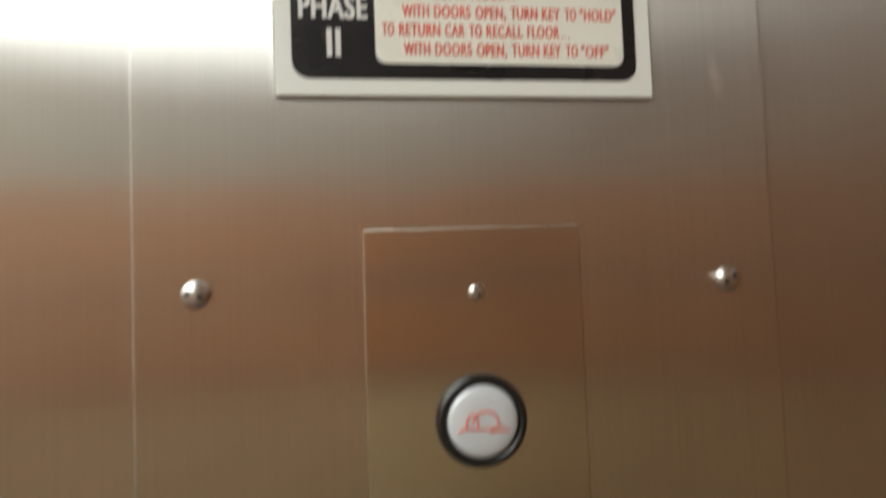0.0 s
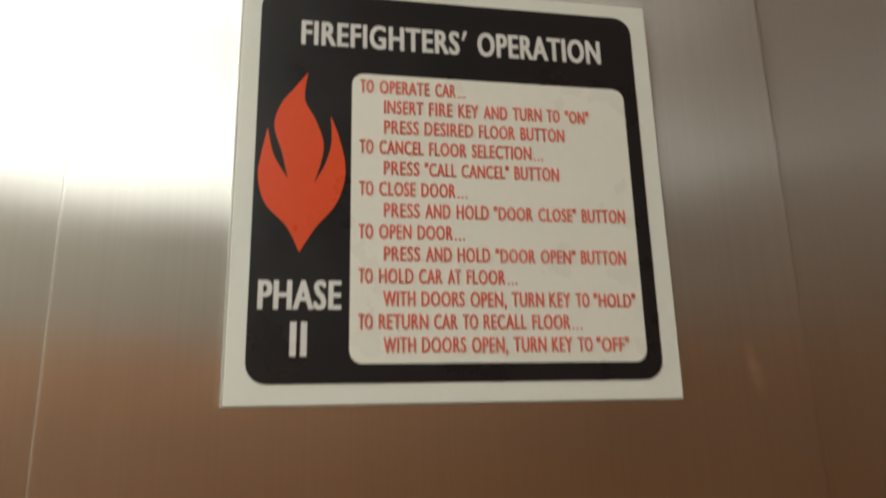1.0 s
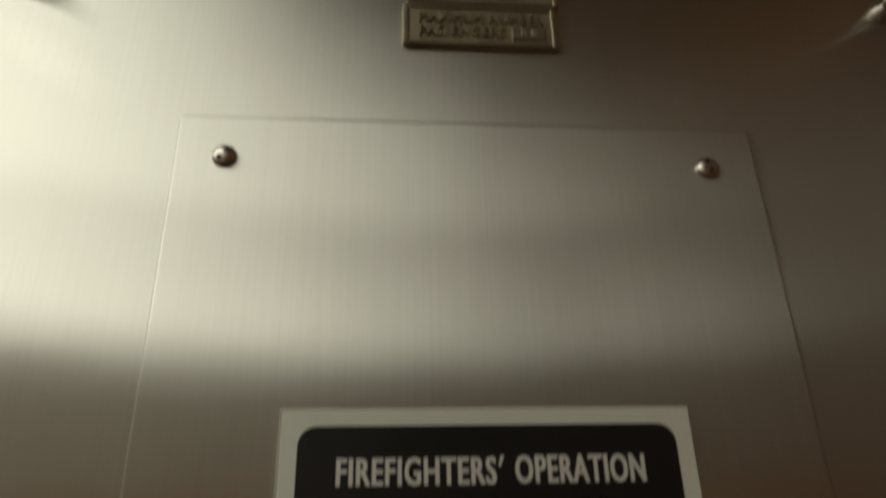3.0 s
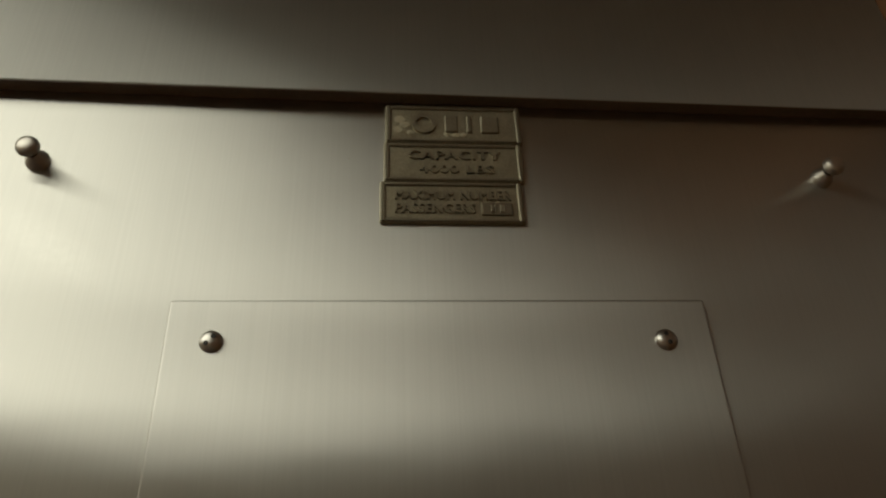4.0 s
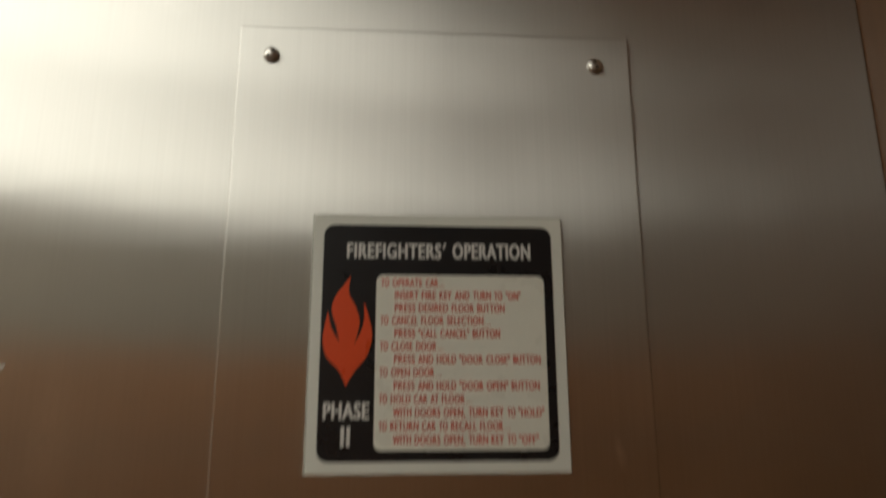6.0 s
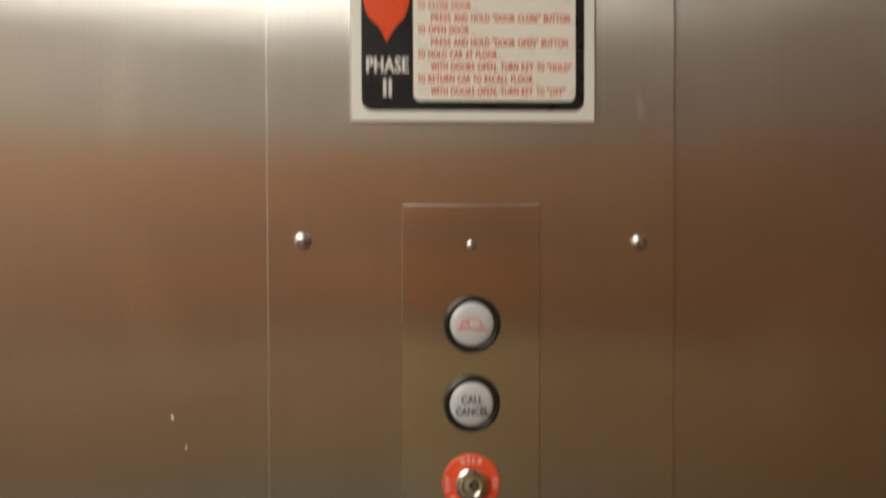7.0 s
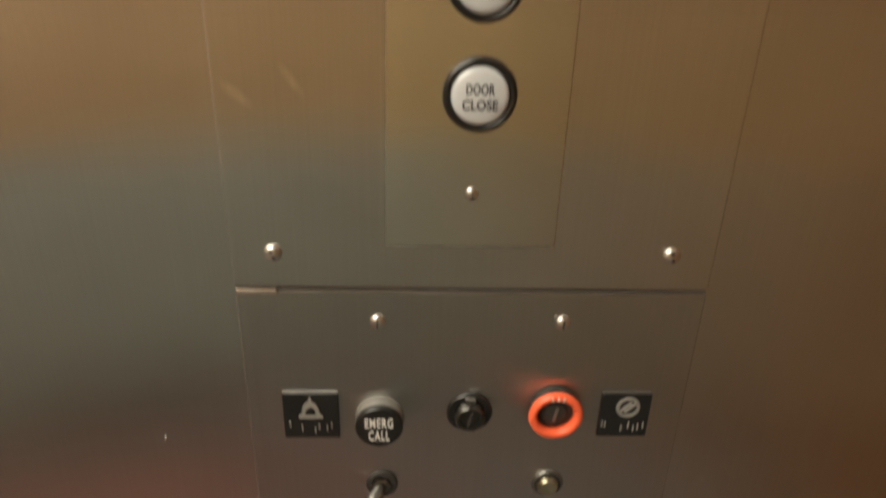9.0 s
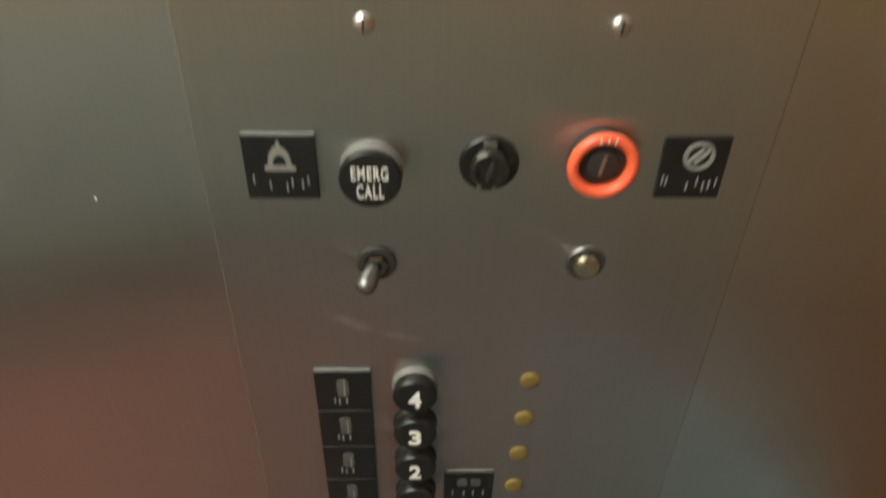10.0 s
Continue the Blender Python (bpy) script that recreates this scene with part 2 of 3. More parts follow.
def prism(points, y0, y1, bevel=0.0, seg=2):
    """A plate of outline points (x, z), from the back y0 to the front y1, its front edge rounded."""
    bm = bmesh.new()
    back = [bm.verts.new((x, y0, z)) for x, z in points]
    front = [bm.verts.new((x, y1, z)) for x, z in points]
    bm.faces.new(back)
    f = bm.faces.new(front)
    k = len(points)
    for i in range(k):
        bm.faces.new((back[i], back[(i + 1) % k], front[(i + 1) % k], front[i]))
    if bevel:
        bmesh.ops.bevel(bm, geom=list(f.edges), offset=bevel, segments=seg, affect="EDGES", profile=0.6)
    return bm


def rrect(x0, z0, x1, z1, r=0.0, n=5):
    if not r:
        return [(x0, z0), (x1, z0), (x1, z1), (x0, z1)]
    out = []
    for cx, cz, a0 in ((x1 - r, z0 + r, -90), (x1 - r, z1 - r, 0), (x0 + r, z1 - r, 90), (x0 + r, z0 + r, 180)):
        for i in range(n + 1):
            a = radians(a0 + 90 * i / n)
            out.append((cx + r * math.cos(a), cz + r * math.sin(a)))
    return out


def block(x0, x1, y0, y1, z0, z1, bevel=0.0, seg=2):
    bm = bmesh.new()
    bmesh.ops.create_cube(bm, size=1.0)
    for v in bm.verts:
        v.co = ((x0 + x1) / 2 + v.co.x * (x1 - x0), (y0 + y1) / 2 + v.co.y * (y1 - y0), (z0 + z1) / 2 + v.co.z * (z1 - z0))
    if bevel:
        bmesh.ops.bevel(bm, geom=bm.edges[:], offset=bevel, segments=seg, affect="EDGES", profile=0.6)
    return bm


def lathe(profile, n=40, cap=True):
    """A turned piece about the y axis; profile: (radius, y) from the wall outwards. A radius of 0 closes the end."""
    bm = bmesh.new()
    rings = []
    for r, y in profile:
        if r == 0:
            rings.append([bm.verts.new((0, y, 0))])
        else:
            rings.append([bm.verts.new((r * math.cos(2 * math.pi * i / n), y, r * math.sin(2 * math.pi * i / n))) for i in range(n)])
    for a, b in zip(rings, rings[1:]):
        for i in range(n):
            j = (i + 1) % n
            if len(a) == 1:
                bm.faces.new((a[0], b[i], b[j]))
            elif len(b) == 1:
                bm.faces.new((a[i], a[j], b[0]))
            else:
                bm.faces.new((a[i], a[j], b[j], b[i]))
    if cap and len(rings[0]) > 1:
        bm.faces.new(rings[0])
    return bm


def lettering(body, x0, x1, z0, z1, y, material, parent, bold=0.0, depth=0.0003, turn=0.0, name="lettering", space=1.0, fat=0.0):
    """Raised letters that fill the box x0..x1, z0..z1 on a face that looks towards -y; fat widens the narrow uprights."""
    cu = bpy.data.curves.new(name, "FONT")
    cu.body = body
    cu.resolution_u = 3
    cu.offset = bold
    cu.space_character = space
    cu.extrude = 0.01
    tmp = bpy.data.objects.new(name, cu)
    scene.collection.objects.link(tmp)
    me = bpy.data.meshes.new_from_object(tmp.evaluated_get(bpy.context.evaluated_depsgraph_get()))
    bpy.data.objects.remove(tmp)
    bpy.data.curves.remove(cu)
    co = np.empty(len(me.vertices) * 3)
    me.vertices.foreach_get("co", co)
    co = co.reshape(-1, 3)
    lo, hi = co.min(0), co.max(0)
    u = (co[:, 0] - lo[0]) / (hi[0] - lo[0])
    v = (co[:, 1] - lo[1]) / (hi[1] - lo[1])
    w = (co[:, 2] - lo[2]) / (hi[2] - lo[2])
    px, pz = x0 + fat + u * (x1 - x0 - 2 * fat), z0 + v * (z1 - z0)
    if turn:
        cx, cz = (x0 + x1) / 2, (z0 + z1) / 2
        a = radians(turn)
        px, pz = cx + (px - cx) * math.cos(a) - (pz - cz) * math.sin(a), cz + (px - cx) * math.sin(a) + (pz - cz) * math.cos(a)
    out = np.stack([px, y - w * depth, pz], 1)
    me.vertices.foreach_set("co", out.ravel())
    me.materials.clear()
    me.materials.append(material)
    me.update()
    if fat:
        bm, both = bmesh.new(), bmesh.new()
        bm.from_mesh(me)
        for k, dx in enumerate((-fat, 0.0, fat)):
            for q in bm.verts:
                q.co.x, q.co.y = out[q.index][0] + dx, out[q.index][1] - k * 0.00002
            bm.to_mesh(me)
            both.from_mesh(me)
        both.to_mesh(me)
        bm.free()
        both.free()
    return part(name, me, None, parent)


# ---- the car's shell ----
WALL_R, WALL_L, BACK, CEIL = 0.295, -1.65, -1.65, 2.41
RETURN_L, HEAD = -0.292, 2.1522


def shell(name, bm, material, label, category="wall"):
    return tagged(part(name, bm, material), label, category, kind="structure")


shell("floor", block(WALL_L - 0.05, WALL_R + 0.05, BACK - 0.05, 0.14, -0.05, 0.0), CARPET, "dark red carpet floor of the elevator car", "floor")
# Grey strips added over the red carpet to mute its reflection in the steel.
shell("floor_grey_strip", block(-0.28, WALL_R - 0.002, BACK + 0.002, -0.002, 0.0002, 0.004), FLOOR_GREY, "dark grey floor strip added to keep red out of the steel's reflection", "carpet")
shell("floor_grey_strip", block(WALL_L + 0.002, -0.281, BACK + 0.002, -1.33, 0.0002, 0.004), FLOOR_GREY, "dark grey floor strip added to darken the rear floor's reflection", "carpet")
shell("ceiling", block(WALL_L - 0.05, WALL_R + 0.05, BACK - 0.05, 0.14, CEIL, CEIL + 0.05), CEILING, "cream painted ceiling of the elevator car", "ceiling")
return_panel = shell("wall_front", block(RETURN_L, WALL_R, 0.0, 0.034, 0.0, HEAD + 0.02, 0.0015), STEEL, "brushed stainless steel return panel beside the car door")
def sagging(bm, middle):
    """The transom hangs a little lower towards the side wall."""
    for v in bm.verts:
        if v.co.z < middle:
            v.co.z -= 0.012 * max(v.co.x, -0.4)
    return bm


shell("wall_header", sagging(block(-0.4, WALL_R - 0.0005, -0.0086, 0.035, HEAD, CEIL, 0.0003, 1), HEAD + 0.05), STEEL_HEAD, "brushed stainless steel transom over the door and return panel")
shell("wall_header_far", block(WALL_L, -0.4005, -0.0086, 0.035, HEAD + 0.0048, CEIL), STEEL_HEAD, "brushed stainless steel transom over the car door")
# Thin brown liner; the shade under the transom is in its colour.
shell("header_underside", sagging(block(RETURN_L, WALL_R - 0.001, -0.0083, -0.0002, HEAD - 0.0006, HEAD - 0.0001), HEAD + 0.05), UNDERSIDE_BROWN, "dark brown liner giving the transom's underside its shade", "trim")
shell("wall_right", block(WALL_R, WALL_R + 0.05, BACK, 0.035, 0.90, 2.17), WOOD_SIDE_DIM, "tan wood laminate side wall, shade in its colour, meeting the steel return panel")
shell("wall_right_top", block(WALL_R, WALL_R + 0.05, BACK, 0.035, 2.17, CEIL), TAN_LIT, "top of the tan laminate side wall, coloured lighter for the light on it")
shell("wainscot_right", block(WALL_R, WALL_R + 0.05, BACK, 0.035, 0.0, 0.90), SLATE_DIM, "slate laminate lower side wall, its colour darkened for the dim side")
shell("wall_left", block(WALL_L - 0.05, WALL_L, BACK, 0.14, 0.0, CEIL), BEIGE_LAM, "beige laminate side wall of the car")
shell("wall_back", block(WALL_L, WALL_R, BACK - 0.05, BACK, 1.39, 1.98), WOOD, "brown wood laminate upper rear wall")
shell("wall_back_top", block(WALL_L, WALL_R, BACK - 0.05, BACK, 1.98, CEIL), CREAM_LAM, "dull grey laminate frieze of the rear wall")
# This and wall_back_corner are added for reflected olive clothing.
shell("wall_back_middle", block(-0.50, 0.14, BACK - 0.05, BACK, 0.90, 1.39), OLIVE, "olive area of the rear wall in place of reflected clothing")
shell("wall_back_side", block(WALL_L, -0.50, BACK - 0.05, BACK, 0.90, 1.39), WOOD, "brown wood laminate panel of the rear wall")
shell("wall_back_lower", block(WALL_L, -0.40, BACK - 0.05, BACK, 0.0, 0.90), SLATE, "slate blue laminate lower rear wall")
shell("wall_back_corner", block(-0.40, 0.14, BACK - 0.05, BACK, 0.0, 0.90), OLIVE_GREY, "olive grey lower rear wall in place of reflected clothing")
# Rear strip in the dark side colour, added to dim the reflection beside it.
shell("wall_back_edge", block(0.14, WALL_R, BACK - 0.05, BACK, 0.0, 1.39), WOOD_SIDE_DIM, "darkened tan strip added in the rear corner to dim the reflection")
# Dark strip added along the wall's foot to darken the reflection there.
shell("baseboard", block(WALL_L + 0.002, 0.13, BACK, BACK + 0.012, 0.005, 0.13, 0.002), BAND_DARK, "dark grey strip added at the rear wall's foot for its dark reflection", "baseboard")
# Two more dark strips added on the unseen wall to make bands in the steel.
for tz in (1.392, 1.685):
    shell("trim", block(-0.50, WALL_R, BACK, BACK + 0.006, tz, tz + 0.045, 0.001), BAND_DARK, "dark grey strip added across the rear wall for a reflected band", "trim")
shell("door_jamb", block(RETURN_L - 0.002, RETURN_L + 0.02, 0.036, 0.07, 0.0, HEAD), STEEL, "brushed steel jamb behind the return panel's edge", "door jamb")
shell("door_1", block(-1.35, RETURN_L - 0.004, 0.075, 0.105, 0.0, HEAD), STEEL, "closed brushed stainless steel car door", "door")
shell("wall_front_far", block(WALL_L, -1.352, 0.0, 0.035, 0.0, HEAD), STEEL, "brushed steel return panel on the far side of the door")



def ceiling_light(x0, x1, y0, y1):
    """A flat square panel light, its diffuser hanging just under the frame."""
    cx, cy, w, d = (x0 + x1) / 2, (y0 + y1) / 2, (x1 - x0) / 2, (y1 - y0) / 2
    ob = thing("ceiling_light", cx, cy, CEIL, "flat ceiling light panel with a warm lit diffuser", "ceiling light", "ceiling lights")
    part("frame", block(-w, w, -d, d, -0.012, 0.0, 0.003), DULL, ob)
    part("diffuser", block(0.003 - w, w - 0.003, 0.003 - d, d - 0.003, -0.016, -0.0125), DIFFUSER, ob, "glowing frosted diffuser")


# The rear panel is narrower, its cut width standing for light blocked below.
ceiling_light(-1.57, -0.25, -0.80, -0.15)
ceiling_light(-1.57, -0.41, -1.61, -0.80)

FACE = -0.0030      # front of the cover plates


# ---- screws ----
def screw(parent, x, y, z, r, kind="spanner", turn=0.0, name="screw"):
    """A domed security screw with two spanner holes, or a slot."""
    dome = [(r, 0), (r, -r * 0.12)] + [(r * math.cos(a), -r * (0.12 + 0.55 * math.sin(a))) for a in (0.3, 0.6, 0.9, 1.2)] + [(0, -r * 0.67)]
    ob = part(name, lathe(dome, 28), SCREW, parent, at=pose(x, y, z, 0, turn, 0), smooth=40)
    if kind == "spanner":
        for sx in (-0.42, 0.42):
            part("spanner_hole", lathe([(r * 0.22, 0), (r * 0.22, -r * 0.65), (0, -r * 0.651)], 12), DARK, ob, at=pose(sx * r, 0, 0))
    else:
        part("slot", block(-r * 0.12, r * 0.12, -r * 0.685, -r * 0.3, -r * 0.62, r * 0.62), DARK, ob)
    return ob


def ground_edges(ob, material=EDGE):
    """The rims of a plate are ground smooth, without the brushing."""
    ob.data.materials.append(material)
    for face in ob.data.polygons:
        if face.normal.y > -0.985:
            face.material_index = 1


# ---- upper control panel ----
upper = thing("control_panel", 0, 0, 1.68, "brushed stainless steel elevator control panel cover with fire service buttons", "control panel")
UZ = 1.68
cover = part("cover_plate", prism(rrect(-0.127, 1.3252 - UZ, 0.127, 2.0288 - UZ, 0.0015, 3), 0.0, FACE, 0.0013, 3), STEEL_COVER, upper)
ground_edges(cover)
for sx, sz, tr in ((-0.1050, 1.680, 20), (0.1045, 1.6785, -35), (-0.1050, 1.3455, 70), (0.1033, 1.3463, 80), (-0.1062, 2.0082, -50), (0.1036, 2.0076, 75)):
    screw(upper, sx, FACE, sz - UZ, 0.0052 if sz > 1.5 else 0.0047, "spanner", tr)
STRIP = FACE - 0.0010
strip = part("button_strip", prism([(-0.0475, 1.3500 - UZ), (0.0407, 1.3500 - UZ), (0.0420, 1.7025 - UZ), (-0.0440, 1.7025 - UZ)], FACE, STRIP, 0.0008, 3), STEEL_STRIP, upper, "narrow raised steel button plate")
screw(upper, -0.001, STRIP, 1.677 - UZ, 0.0032, "spanner", 60)
screw(upper, -0.0038, STRIP, 1.380 - UZ, 0.0032, "spanner", 75)


def push_button(parent, x, y, z):
    b = part("push_button", lathe([(0.0176, 0), (0.0176, -0.0022), (0.0172, -0.0038), (0.0162, -0.0047), (0.0150, -0.0046), (0.0142, -0.0036), (0.0138, -0.0022), (0.0138, -0.001)], 56), BLACK, parent, "round white push button in a black bezel", at=pose(x, y, z), smooth=50)
    part("lens", lathe([(0.0137, -0.001), (0.0137, -0.0036), (0.0131, -0.0046), (0.0118, -0.0052), (0.008, -0.0056), (0, -0.0058)], 48), LENS, b, "frosted white lens", smooth=45)
    return b


def strip_x(z):
    """The strip and its row of buttons lean a little."""
    return -0.0018 + 0.0060 * (z - 1.529)


helmet = push_button(upper, strip_x(1.628), STRIP, 1.6283 - UZ)
for words, bz in ((("CALL", "CANCEL"), 1.579), (("DOOR", "OPEN"), 1.479), (("DOOR", "CLOSE"), 1.4292)):
    pb = push_button(upper, strip_x(bz), STRIP, bz - UZ)
    for wd, tz in zip(words, (0.0008, -0.0064)):
        hw = 0.00168 * len(wd)
        lettering(wd, -hw, hw, tz, tz + 0.0052, -0.0055, INK, pb, bold=0.03)


def tube(points, r, name, material, parent, label=""):
    """A thin bent rod along points."""
    cu = bpy.data.curves.new(name, "CURVE")
    cu.dimensions = "3D"
    cu.bevel_depth, cu.bevel_resolution = r, 1
    sp = cu.splines.new("POLY")
    sp.points.add(len(points) - 1)
    for p, q in zip(sp.points, points):
        p.co = (*q, 1)
    tmp = bpy.data.objects.new(name, cu)
    scene.collection.objects.link(tmp)
    me = bpy.data.meshes.new_from_object(tmp.evaluated_get(bpy.context.evaluated_depsgraph_get()))
    bpy.data.objects.remove(tmp)
    bpy.data.curves.remove(cu)
    me.materials.clear()
    me.materials.append(material)
    return part(name, me, None, parent, label)


def arc(cx, cz, rx, rz, a0, a1, y, n=14):
    return [(cx + rx * math.cos(radians(a0 + (a1 - a0) * i / n)), y, cz + rz * math.sin(radians(a0 + (a1 - a0) * i / n))) for i in range(n + 1)]


# fire helmet outline on the top button
HY = -0.0056
tube(arc(0.0006, -0.0012, 0.0052, 0.0052, 8, 165, HY), 0.0005, "helmet_crown", PALE_RED, helmet)
tube(arc(-0.0045, -0.0010, 0.0022, 0.0042, -20, 200, HY), 0.00045, "helmet_badge", PALE_RED, helmet)
tube([(-0.0098, HY + 0.0002, -0.0032), (-0.0070, HY, -0.0018), (-0.004, HY, -0.0024), (0.003, HY, -0.0026), (0.006, HY, -0.0012), (0.0098, HY + 0.0003, -0.0038), (0.006, HY, -0.0034), (0.002, HY, -0.0036)], 0.0005, "helmet_brim", PALE_RED, helmet)

# fire service key switch
key = part("key_switch", lathe([(0.0180, 0), (0.0180, -0.0007), (0.0176, -0.0011), (0.0105, -0.0011)], 56), RING_RED, upper, "red fire service ring round a chrome key lock", at=pose(strip_x(1.529), STRIP, 1.529 - UZ), smooth=40)
part("lock_cylinder", lathe([(0.0104, 0), (0.0104, -0.0035), (0.0098, -0.0046), (0.0086, -0.0052), (0.0064, -0.0053), (0.0060, -0.0044), (0.0052, -0.0043), (0.0020, -0.0046), (0.0016, -0.0030), (0, -0.0028)], 44), CHROME, key, "polished chrome lock face", smooth=40)
part("keyhole", block(-0.0005, 0.0005, -0.0048, -0.0024, -0.0020, 0.0020), DARK, key, at=pose(0, 0, 0, 0, 35, 0))


def ring_letters(word, mid, step, r, size, parent, y, inward=False):
    """Letters round a ring; mid: the middle letter's angle, clockwise from the top."""
    k = len(word)
    for i, ch in enumerate(word):
        if ch == " ":
            continue
        a = mid + (i - (k - 1) / 2) * step * (-1 if inward else 1)
        cx, cz = r * math.sin(radians(a)), r * math.cos(radians(a))
        w = size * (0.2 if ch == "I" else 0.62)
        lettering(ch, cx - w / 2, cx + w / 2, cz - size / 2, cz + size / 2, y, WHITE, parent, bold=0.01, depth=0.0002, turn=-a + (180 if inward else 0))


ring_letters("HOLD", 0, 14, 0.0149, 0.0034, key, -0.0011)
ring_letters("OFF", -90, 13, 0.0149, 0.0030, key, -0.0011)
ring_letters("ON", 90, 14, 0.0149, 0.0034, key, -0.0011)
ring_letters("FIRE SERV", 180, 13, 0.0149, 0.0032, key, -0.0011, True)

# ---- fire sign ----
sign = thing("fire_sign", 0, FACE, 1.8277, "square white acrylic firefighters operation sign printed black and red", "sign")
part("clear_edge", prism(rrect(-0.0752, -0.0749, 0.0755, 0.0749, 0.0008, 2), 0.0, -0.0027, 0.0004), CLEAR_EDGE, sign, "greyish clear acrylic edge")
part("board", prism(rrect(-0.0742, -0.0745, 0.0751, 0.0741, 0.0006, 2), -0.0024, -0.0030, 0.0002, 1), ACRYLIC, sign)
P = -0.0030
part("black_field", prism(rrect(-0.0683, -0.0681, 0.0686, 0.0684, 0.0066), P, P - 0.0002), BLACK_PRINT, sign, "black printed field with rounded corners")
part("text_field", prism(rrect(-0.0368, -0.0621, 0.0632, 0.0380, 0.0042), P - 0.0002, P - 0.0004), CREAM, sign, "off-white printed text field")
lettering("FIREFIGHTERS", -0.0545, 0.0017, 0.0479, 0.0573, P - 0.0002, GREY_PRINT, sign, bold=0.010, depth=0.0002, space=1.10, fat=0.00026)
lettering("OPERATION", 0.0083, 0.0556, 0.0480, 0.0577, P - 0.0002, GREY_PRINT, sign, bold=0.010, depth=0.0002, space=1.10, fat=0.00026)
part("apostrophe", prism([(0.0024, 0.0540), (0.0033, 0.0540), (0.0047, 0.0576), (0.0033, 0.0576)], P - 0.0002, P - 0.0004), GREY_PRINT, sign)
lettering("PHASE", -0.0654, -0.0394, -0.0451, -0.0356, P - 0.0002, GREY_PRINT, sign, bold=0.010, depth=0.0002, space=1.09, fat=0.0003)
for bx in (-0.0542, -0.0509):
    part("numeral_bar", prism(rrect(bx - 0.0010, -0.0597, bx + 0.0010, -0.0489), P - 0.0002, P - 0.0004), GREY_PRINT, sign)


def through_points(knots, n=6):
    """A smooth line through all knots, without its last one."""
    out = []
    k = [knots[0]] + knots + [knots[-1]]
    for a, b, c, d in zip(k, k[1:], k[2:], k[3:]):
        for i in range(n):
            t = i / n
            out.append(tuple(0.5 * (2 * b[j] + (c[j] - a[j]) * t + (2 * a[j] - 5 * b[j] + 4 * c[j] - d[j]) * t * t + (3 * b[j] - a[j] - 3 * c[j] + d[j]) * t ** 3) for j in (0, 1)))
    return out


# flame outline, in millimetres, from cusp to cusp
FLAME = [[(-51.8, 37.2), (-56.6, 30.5), (-60.5, 24.8), (-62.4, 17.0), (-59.6, 7.5), (-57.4, -1.6)], [(-57.4, -1.6), (-62.2, 6.5), (-64.5, 16.1)],
         [(-64.5, 16.1), (-66.2, 7.0), (-67.0, -1.3), (-64.4, -10.3), (-57.3, -18.0), (-53.1, -26.5)], [(-53.1, -26.5), (-48.0, -18.0), (-42.3, -11.0), (-39.2, -3.0), (-38.9, 5.0), (-41.2, 14.6), (-43.8, 21.3)],
         [(-43.8, 21.3), (-43.5, 11.5), (-45.6, 3.6), (-49.0, -2.9)], [(-49.0, -2.9), (-46.9, 4.1), (-46.1, 11.5), (-48.9, 19.8), (-52.6, 27.2), (-51.8, 37.2)]]
pts = []
for seg in FLAME:
    pts += through_points(seg)
part("flame", prism([(u / 1000, v / 1000) for u, v in pts], P - 0.0002, P - 0.0004), FLAME_RED, sign, "orange-red flame emblem")
